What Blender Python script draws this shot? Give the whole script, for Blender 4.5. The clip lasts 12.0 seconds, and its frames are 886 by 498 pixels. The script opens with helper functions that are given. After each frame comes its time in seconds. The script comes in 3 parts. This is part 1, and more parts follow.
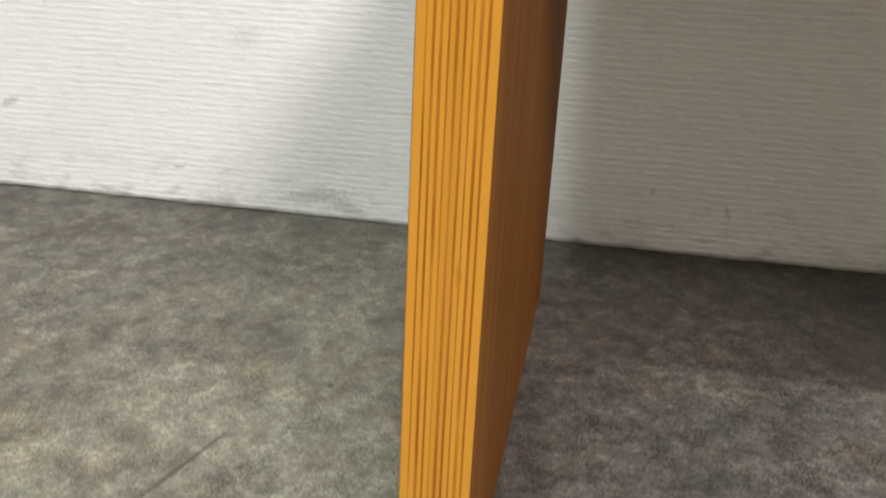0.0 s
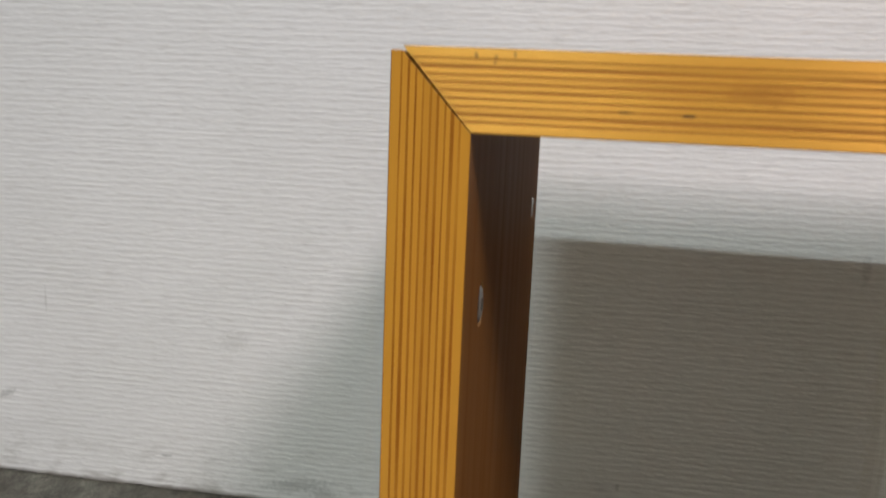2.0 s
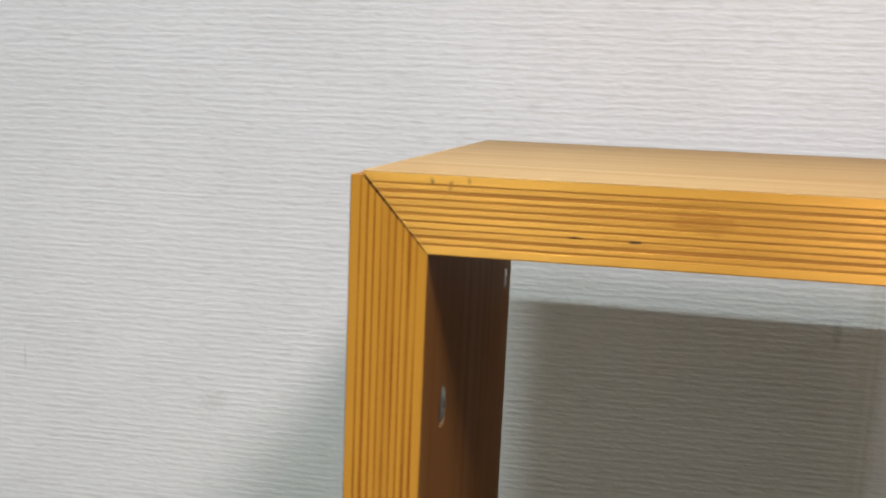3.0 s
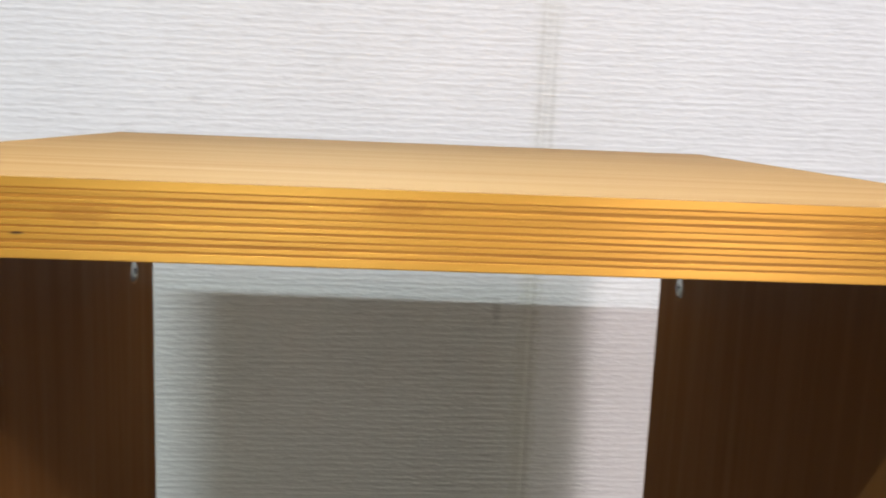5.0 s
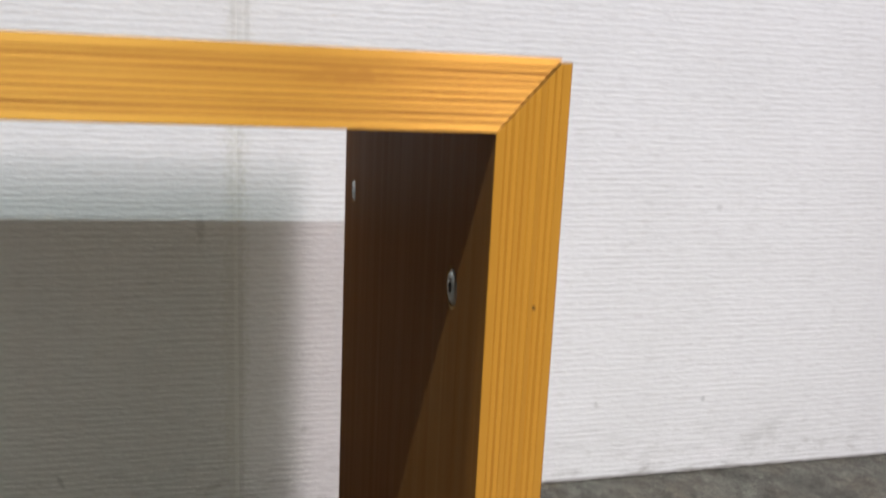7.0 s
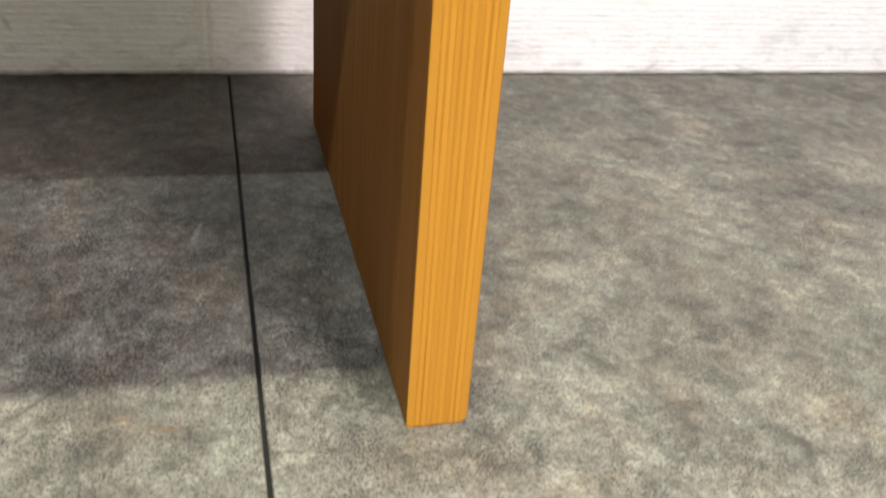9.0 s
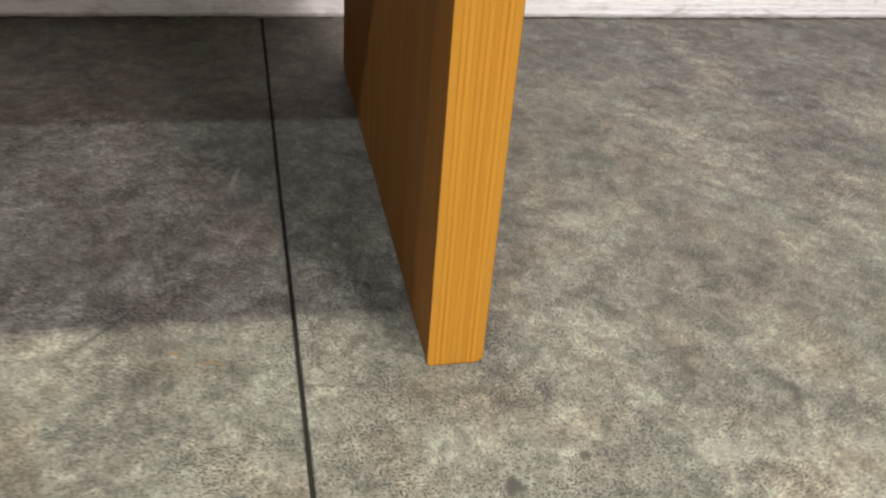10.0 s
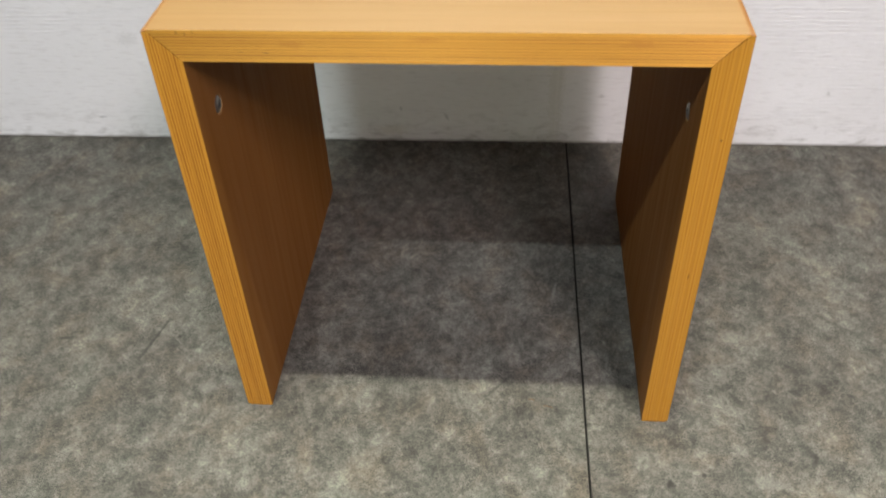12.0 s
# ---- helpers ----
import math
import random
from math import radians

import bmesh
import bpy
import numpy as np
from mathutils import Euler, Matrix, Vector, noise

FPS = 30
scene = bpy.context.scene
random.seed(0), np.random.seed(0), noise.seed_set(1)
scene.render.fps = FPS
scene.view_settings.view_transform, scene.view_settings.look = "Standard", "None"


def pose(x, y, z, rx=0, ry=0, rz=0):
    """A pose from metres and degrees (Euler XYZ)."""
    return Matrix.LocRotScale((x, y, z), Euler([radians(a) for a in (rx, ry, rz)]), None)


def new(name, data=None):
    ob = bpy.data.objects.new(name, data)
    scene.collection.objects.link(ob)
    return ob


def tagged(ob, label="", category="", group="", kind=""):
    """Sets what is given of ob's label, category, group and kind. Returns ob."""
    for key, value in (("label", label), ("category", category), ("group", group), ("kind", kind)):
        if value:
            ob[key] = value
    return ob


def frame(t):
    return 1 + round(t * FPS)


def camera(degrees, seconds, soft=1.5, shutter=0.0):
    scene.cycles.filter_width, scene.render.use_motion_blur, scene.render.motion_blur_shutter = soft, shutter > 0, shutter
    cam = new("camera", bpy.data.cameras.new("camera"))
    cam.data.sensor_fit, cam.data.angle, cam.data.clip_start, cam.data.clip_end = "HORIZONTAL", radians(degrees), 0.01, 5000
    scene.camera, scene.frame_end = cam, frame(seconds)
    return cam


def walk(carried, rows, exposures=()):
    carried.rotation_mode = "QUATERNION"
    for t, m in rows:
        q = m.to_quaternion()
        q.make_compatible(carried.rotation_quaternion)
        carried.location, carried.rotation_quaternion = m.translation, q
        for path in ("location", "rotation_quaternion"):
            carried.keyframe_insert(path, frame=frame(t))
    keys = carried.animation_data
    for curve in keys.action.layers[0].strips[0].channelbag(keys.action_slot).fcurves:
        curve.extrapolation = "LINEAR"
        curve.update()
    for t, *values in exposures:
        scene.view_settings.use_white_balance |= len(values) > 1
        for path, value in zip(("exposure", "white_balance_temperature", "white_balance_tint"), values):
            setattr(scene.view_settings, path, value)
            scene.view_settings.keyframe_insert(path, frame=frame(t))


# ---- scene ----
cam = camera(54.9, 12.0, soft=2.0, shutter=0.4)
# seconds, place, pitch, roll, yaw
PATH = [
    (0.0, 0.0587, -0.2617, 0.2674, -20.21, -2.68, 11.05),
    (0.5, 0.0600, -0.2619, 0.3185, -18.68, -2.61, 10.89),
    (1.0, 0.0640, -0.2699, 0.3594, -15.51, -2.82, 10.27),
    (1.5, 0.0636, -0.2701, 0.3944, -13.37, -2.40, 9.85),
    (2.0, 0.0644, -0.2698, 0.4360, -11.29, -2.26, 9.94),
    (2.5, 0.0647, -0.2728, 0.4566, -9.80, -2.23, 9.82),
    (2.7, 0.0660, -0.2726, 0.4625, -9.36, -2.34, 9.79),
    (4.3, 0.1605, -0.2733, 0.4703, -8.80, -2.31, 2.74),
    (4.5, 0.1748, -0.2745, 0.4705, -8.74, -2.35, 1.75),
    (5.0, 0.2151, -0.2754, 0.4719, -9.26, -2.33, -2.63),
    (5.5, 0.2472, -0.2795, 0.4727, -9.69, -2.36, -6.32),
    (6.0, 0.2943, -0.2858, 0.4743, -10.14, -1.98, -10.50),
    (6.5, 0.3240, -0.2907, 0.4715, -10.67, -1.93, -13.31),
    (6.7, 0.3273, -0.2888, 0.4646, -11.05, -2.08, -13.81),
    (8.3, 0.3520, -0.2767, 0.2897, -21.80, -4.47, -14.24),
    (8.5, 0.3539, -0.2763, 0.2759, -23.55, -4.43, -14.05),
    (9.0, 0.3559, -0.2767, 0.2362, -27.73, -4.02, -13.52),
    (9.5, 0.3579, -0.2789, 0.2217, -30.16, -3.85, -13.03),
    (10.0, 0.3524, -0.2977, 0.2607, -32.61, -3.91, -11.46),
    (10.2, 0.3474, -0.3125, 0.3048, -34.97, -4.07, -9.92),
    (10.5, 0.3452, -0.3408, 0.3815, -39.25, -3.66, -6.18),
    (10.7, 0.3355, -0.3654, 0.4539, -42.01, -3.00, -3.72),
    (11.0, 0.3175, -0.4322, 0.5482, -43.39, -1.00, -0.18),
    (11.2, 0.3058, -0.4786, 0.6088, -43.31, 0.68, 1.67),
    (11.5, 0.2900, -0.5247, 0.6692, -42.63, 1.86, 2.86),
    (11.7, 0.2830, -0.5427, 0.7027, -42.34, 1.93, 3.73),
    (12.0, 0.2811, -0.5652, 0.7390, -41.59, 1.82, 4.47),
]
# seconds, stops, white balance and tint
EXPOSURES = [
    (0.0, 0.55, 6700, 12),
    (0.5, 0.36, 6650, 12),
    (1.0, 0.22, 6600, 11),
    (1.5, 0.05, 6500, 11),
    (2.0, -0.15, 6550, 11),
    (2.5, -0.19, 6500, 10),
    (2.7, -0.05, 6450, 10),
    (4.3, 0.20, 6250, 10),
    (5.5, 0.27, 6250, 10),
    (6.7, 0.12, 6200, 10),
    (8.3, 0.57, 6450, 10),
    (9.0, 0.74, 6550, 11),
    (9.5, 0.60, 6550, 11),
    (10.5, 0.40, 6400, 11),
    (11.0, 0.62, 6200, 11),
    (11.5, 0.40, 6250, 11),
    (12.0, 0.10, 6400, 12),
]
walk(cam, [(t, pose(x, y, z, 90 + pitch, roll, yaw)) for t, x, y, z, pitch, roll, yaw in PATH], EXPOSURES)

W, H, D, T = 0.45, 0.446, 0.380, 0.0267      # the table: width, height, depth, board thickness
WALL_Y, WALL_TURN = 0.5073, 0.0096           # the papered wall: where it crosses x = 0, and its turn

# ---- light: fluorescent tubes on the ceiling, two rows parallel to the papered wall and one across, plus one added fill ----
world = bpy.data.worlds.new("world")
world.use_nodes = True
world.node_tree.nodes["Background"].inputs[0].default_value = (0.75, 0.85, 1.0, 1)
world.node_tree.nodes["Background"].inputs[1].default_value = 0.004
scene.world = world

PINK, COOL, WARM = (1.0, 0.885, 0.905), (0.86, 0.98, 1.0), (0.97, 1.0, 0.81)


def tube_or_fill_light(x, y, length, watts, colour, beam=180, turn=0, width=0.05):
    lamp = bpy.data.lights.new("tube_or_fill_light", "AREA")
    lamp.shape, lamp.size, lamp.size_y = "RECTANGLE", length, width
    lamp.energy, lamp.color = watts, colour
    lamp.spread = radians(beam)              # full angle of the beam; narrowing is added, to keep light off the wall
    ob = new("tube_or_fill_light", lamp)
    ob.matrix_world = pose(x, y, 2.50, 0, 0, turn)
    return ob


tube_or_fill_light(0.28, -0.22, 1.9, 10.5, WARM, 43)
tube_or_fill_light(-0.28, -1.38, 0.9, 54.0, COOL)
tube_or_fill_light(1.43, -2.12, 1.2, 108.0, PINK, turn=90, width=0.55)
# added fill from the far right; no tube is known there
tube_or_fill_light(2.90, -2.40, 0.4, 22.0, PINK)


# ---- materials ----
def material(name, roughness=0.5, metallic=0.0, coat=0.0):
    m = bpy.data.materials.new(name)
    m.use_nodes = True
    p = m.node_tree.nodes["Principled BSDF"]
    p.inputs["Roughness"].default_value = roughness
    p.inputs["Metallic"].default_value = metallic
    p.inputs["Coat Weight"].default_value = coat
    p.inputs["Coat Roughness"].default_value = 0.12
    return m, m.node_tree.nodes, m.node_tree.links, p


def mapped(nodes, links, scale, turn=(0, 0, 0), shift=(0, 0, 0)):
    c = nodes.new("ShaderNodeTexCoord")
    m = nodes.new("ShaderNodeMapping")
    m.inputs["Scale"].default_value = scale
    m.inputs["Rotation"].default_value = turn
    m.inputs["Location"].default_value = shift
    links.new(c.outputs["Object"], m.inputs["Vector"])
    return m.outputs["Vector"]


def noise_of(nodes, links, vector, scale=1.0, detail=4.0, rough=0.55, distortion=0.0):
    n = nodes.new("ShaderNodeTexNoise")
    n.inputs["Scale"].default_value = scale
    n.inputs["Detail"].default_value = detail
    n.inputs["Roughness"].default_value = rough
    n.inputs["Distortion"].default_value = distortion
    links.new(vector, n.inputs["Vector"])
    return n.outputs["Fac"]


def ramp(nodes, links, value, stops):
    r = nodes.new("ShaderNodeValToRGB")
    e = r.color_ramp.elements
    while len(e) < len(stops):
        e.new(0.5)
    for k, (at, c) in enumerate(stops):
        e[k].position = at
        e[k].color = (c, c, c, 1) if isinstance(c, (int, float)) else (*c, 1)
    links.new(value, r.inputs["Fac"])
    return r.outputs["Color"]


def mix(nodes, links, kind, fac, a, b):
    m = nodes.new("ShaderNodeMix")
    m.data_type, m.blend_type = "RGBA", kind
    for socket, v in ((m.inputs["Factor"], fac), (m.inputs["A"], a), (m.inputs["B"], b)):
        if isinstance(v, (int, float)):
            socket.default_value = v
        elif isinstance(v, tuple):
            socket.default_value = (*v, 1)
        else:
            links.new(v, socket)
    return m.outputs["Result"]


def maths(nodes, links, kind, a, b=0.0):
    m = nodes.new("ShaderNodeMath")
    m.operation = kind
    for socket, v in ((m.inputs[0], a), (m.inputs[1], b)):
        if isinstance(v, (int, float)):
            socket.default_value = v
        else:
            links.new(v, socket)
    return m.outputs[0]


def bumped(nodes, links, p, height, distance, strength=1.0):
    b = nodes.new("ShaderNodeBump")
    b.inputs["Distance"].default_value = distance
    b.inputs["Strength"].default_value = strength
    links.new(height, b.inputs["Height"])
    links.new(b.outputs["Normal"], p.inputs["Normal"])


def spot(nodes, links, at, size, turn=0.0, axis="Z", ragged=1.1, grain=240.0):
    """A ragged stain of that half-size round a place: 1 inside, 0 outside."""
    c = nodes.new("ShaderNodeTexCoord")
    s = nodes.new("ShaderNodeVectorMath")
    s.operation = "SUBTRACT"
    s.inputs[1].default_value = at
    links.new(c.outputs["Object"], s.inputs[0])
    r = nodes.new("ShaderNodeVectorRotate")
    r.rotation_type = axis + "_AXIS"
    r.inputs["Angle"].default_value = radians(turn)
    links.new(s.outputs[0], r.inputs["Vector"])
    d = nodes.new("ShaderNodeVectorMath")
    d.operation = "DIVIDE"
    d.inputs[1].default_value = size
    links.new(r.outputs[0], d.inputs[0])
    l = nodes.new("ShaderNodeVectorMath")
    l.operation = "LENGTH"
    links.new(d.outputs[0], l.inputs[0])
    n = noise_of(nodes, links, c.outputs["Object"], grain, 3.0, 0.6)
    e = maths(nodes, links, "ADD", l.outputs["Value"], maths(nodes, links, "MULTIPLY", n, ragged * 2))
    f = nodes.new("ShaderNodeMapRange")
    f.interpolation_type = "SMOOTHSTEP"
    for k, v in (("From Min", 0.35 + ragged), ("From Max", 1.35 + ragged), ("To Min", 1.0), ("To Max", 0.0)):
        f.inputs[k].default_value = v
    links.new(e, f.inputs["Value"])
    return f.outputs[0]


def stained(nodes, links, colour, marks, axis="Z", ragged=1.1):
    """Lays stains (place, half-size, turn, colour, strength) over a colour."""
    for at, size, turn, tone, strength in marks:
        f = maths(nodes, links, "MULTIPLY", spot(nodes, links, at, size, turn, axis, ragged), strength)
        colour = mix(nodes, links, "MIX", f, colour, tone)
    return colour


def wood(name, along, light, dark, marks=(), streak=0.5, breaks=False, other=None, gloss=0.40, coat=0.0, sheen=0.5, gold=0.50):
    """Lacquered wood with its grain along one axis."""
    m, nodes, links, p = material(name, gloss, gold, coat)
    fine = [420.0] * 3
    fine[along] = 9.0
    broad = [70.0] * 3
    broad[along] = 2.5
    a = noise_of(nodes, links, mapped(nodes, links, fine), 1.0, 5.0, 0.65)
    b = noise_of(nodes, links, mapped(nodes, links, broad, shift=(3, 1, 7)), 1.0, 3.0, 0.6, 0.6)
    g = maths(nodes, links, "ADD", maths(nodes, links, "MULTIPLY", a, 0.45), maths(nodes, links, "MULTIPLY", b, 0.55))
    g = ramp(nodes, links, g, ((0.30, 0.0), (0.70, 1.0)))
    col = mix(nodes, links, "MIX", maths(nodes, links, "MULTIPLY", g, streak), light, dark)
    info = nodes.new("ShaderNodeObjectInfo")
    tone = ramp(nodes, links, info.outputs["Random"], ((0.0, (0.90, 0.87, 0.82)), (1.0, (1.06, 1.06, 1.06))))
    col = mix(nodes, links, "MULTIPLY", 1.0, col, tone)
    if breaks:
        # a dark ply fades out here and there along its length
        shift = nodes.new("ShaderNodeTexCoord")
        vec = nodes.new("ShaderNodeVectorMath")
        vec.operation = "ADD"
        comb = nodes.new("ShaderNodeCombineXYZ")
        k = maths(nodes, links, "MULTIPLY", info.outputs["Random"], 37.0)
        for s in comb.inputs:
            links.new(k, s)
        links.new(shift.outputs["Object"], vec.inputs[0])
        links.new(comb.outputs[0], vec.inputs[1])
        n = noise_of(nodes, links, vec.outputs[0], 14.0, 3.0, 0.6)
        f = ramp(nodes, links, n, ((0.40, 0.0), (0.72, 0.85)))
        col = mix(nodes, links, "MIX", f, col, other)
    col = stained(nodes, links, col, marks, "Y")
    links.new(col, p.inputs["Base Color"])
    links.new(ramp(nodes, links, b, ((0.3, gloss), (0.7, gloss + 0.14))), p.inputs["Roughness"])
    # sanding marks along the grain spread the sheen across it
    p.inputs["Specular IOR Level"].default_value = sheen
    p.inputs["Anisotropic"].default_value = 0.95
    p.inputs["Anisotropic Rotation"].default_value = 0.25
    t = nodes.new("ShaderNodeCombineXYZ")
    t.inputs[along].default_value = 1.0
    links.new(t.outputs[0], p.inputs["Tangent"])
    bumped(nodes, links, p, a, 0.0002, 0.5)
    return m


HONEY, AMBER, BROWN = (0.61, 0.312, 0.043), (0.48, 0.220, 0.026), (0.35, 0.135, 0.014)
ORANGE = (0.515, 0.244, 0.028)
KNOT_AND_SHADE = (0.05, 0.02, 0.008)
VOIDS = [((0.0743, 0.0, 0.4280), (0.0024, 0.01, 0.0005), 0, KNOT_AND_SHADE, 0.95),
         ((0.0930, 0.0, 0.4277), (0.0022, 0.01, 0.0005), 0, KNOT_AND_SHADE, 0.95),
         ((0.0275, 0.0, 0.4435), (0.0008, 0.004, 0.0014), 20, KNOT_AND_SHADE, 0.6),
         ((0.0335, 0.0, 0.4425), (0.0007, 0.004, 0.0016), -15, KNOT_AND_SHADE, 0.5),
         ((0.0395, 0.0, 0.4440), (0.0006, 0.004, 0.0012), 10, KNOT_AND_SHADE, 0.5),
         ((0.1130, 0.0, 0.4350), (0.0100, 0.01, 0.0035), 0, BROWN, 0.45),
         ((0.2150, 0.0, 0.4395), (0.0110, 0.01, 0.0022), 0, BROWN, 0.40),
         ((0.3700, 0.0, 0.4370), (0.0140, 0.01, 0.0030), 0, BROWN, 0.45)]
# first two marks: dark line painted for contact shade and dirt at each foot
KNOTS_AND_FOOT_SHADE = [((0.0134, 0.0, 0.0), (0.030, 0.01, 0.0008), 0, KNOT_AND_SHADE, 0.7), ((W - 0.0134, 0.0, 0.0), (0.030, 0.01, 0.0008), 0, KNOT_AND_SHADE, 0.7),
         ((0.4417, 0.0, 0.3555), (0.0008, 0.006, 0.0010), 0, KNOT_AND_SHADE, 0.9),
         ((0.4390, 0.0, 0.2100), (0.0006, 0.006, 0.0035), 0, KNOT_AND_SHADE, 0.7),
         ((0.0180, 0.0, 0.1600), (0.0012, 0.006, 0.0050), 0, BROWN, 0.6)]
TAN, SHADED_UMBER = (0.265, 0.152, 0.058), (0.238, 0.100, 0.022)
wood_top = wood("laminated_edge_lengthwise", 0, HONEY, AMBER, VOIDS, 0.45)
wood_leg = wood("laminated_edge_upright", 2, ORANGE, AMBER, KNOTS_AND_FOOT_SHADE, 0.40, gold=0.12)
dark_top = wood("dark_ply_lengthwise", 0, BROWN, AMBER, VOIDS[:2], 0.5, True, AMBER, 0.60, gold=0.0, sheen=0.3)
dark_leg = wood("dark_ply_upright", 2, (0.24, 0.078, 0.008), BROWN, (), 0.5, True, AMBER, 0.60, gold=0.0, sheen=0.3)
faint_leg = wood("faint_ply_upright", 2, (0.43, 0.188, 0.022), (0.49, 0.222, 0.025), KNOTS_AND_FOOT_SHADE, 0.5, True, ORANGE, 0.5, gold=0.1, sheen=0.3)
veneer_top = wood("tan_veneer", 0, TAN, (0.20, 0.110, 0.040), (), 0.6, gloss=0.46, gold=0.0, sheen=0.28)
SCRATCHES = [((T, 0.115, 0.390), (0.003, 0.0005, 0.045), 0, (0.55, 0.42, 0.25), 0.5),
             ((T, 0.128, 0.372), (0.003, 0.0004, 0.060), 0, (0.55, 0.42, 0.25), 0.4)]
# leg veneer: brown, with shade from under the tabletop darkened into its colour
veneer_leg = wood("brown_shaded_veneer", 2, SHADED_UMBER, (0.145, 0.057, 0.012), SCRATCHES, 0.6, gloss=0.46, gold=0.0, sheen=0.27)


def steel():
    m, nodes, links, p = material("zinc_plated_steel", 0.33, 1.0)
    n = noise_of(nodes, links, mapped(nodes, links, (900, 900, 900)), 1.0, 3.0)
    links.new(ramp(nodes, links, n, ((0.3, (0.30, 0.31, 0.31)), (0.7, (0.48, 0.49, 0.47)))), p.inputs["Base Color"])
    return m


def raw_wood():
    m, nodes, links, p = material("raw_bored_wood", 0.85)
    n = noise_of(nodes, links, mapped(nodes, links, (500, 500, 120)), 1.0, 3.0)
    links.new(ramp(nodes, links, n, ((0.3, (0.20, 0.10, 0.03)), (0.7, (0.45, 0.27, 0.10)))), p.inputs["Base Color"])
    return m


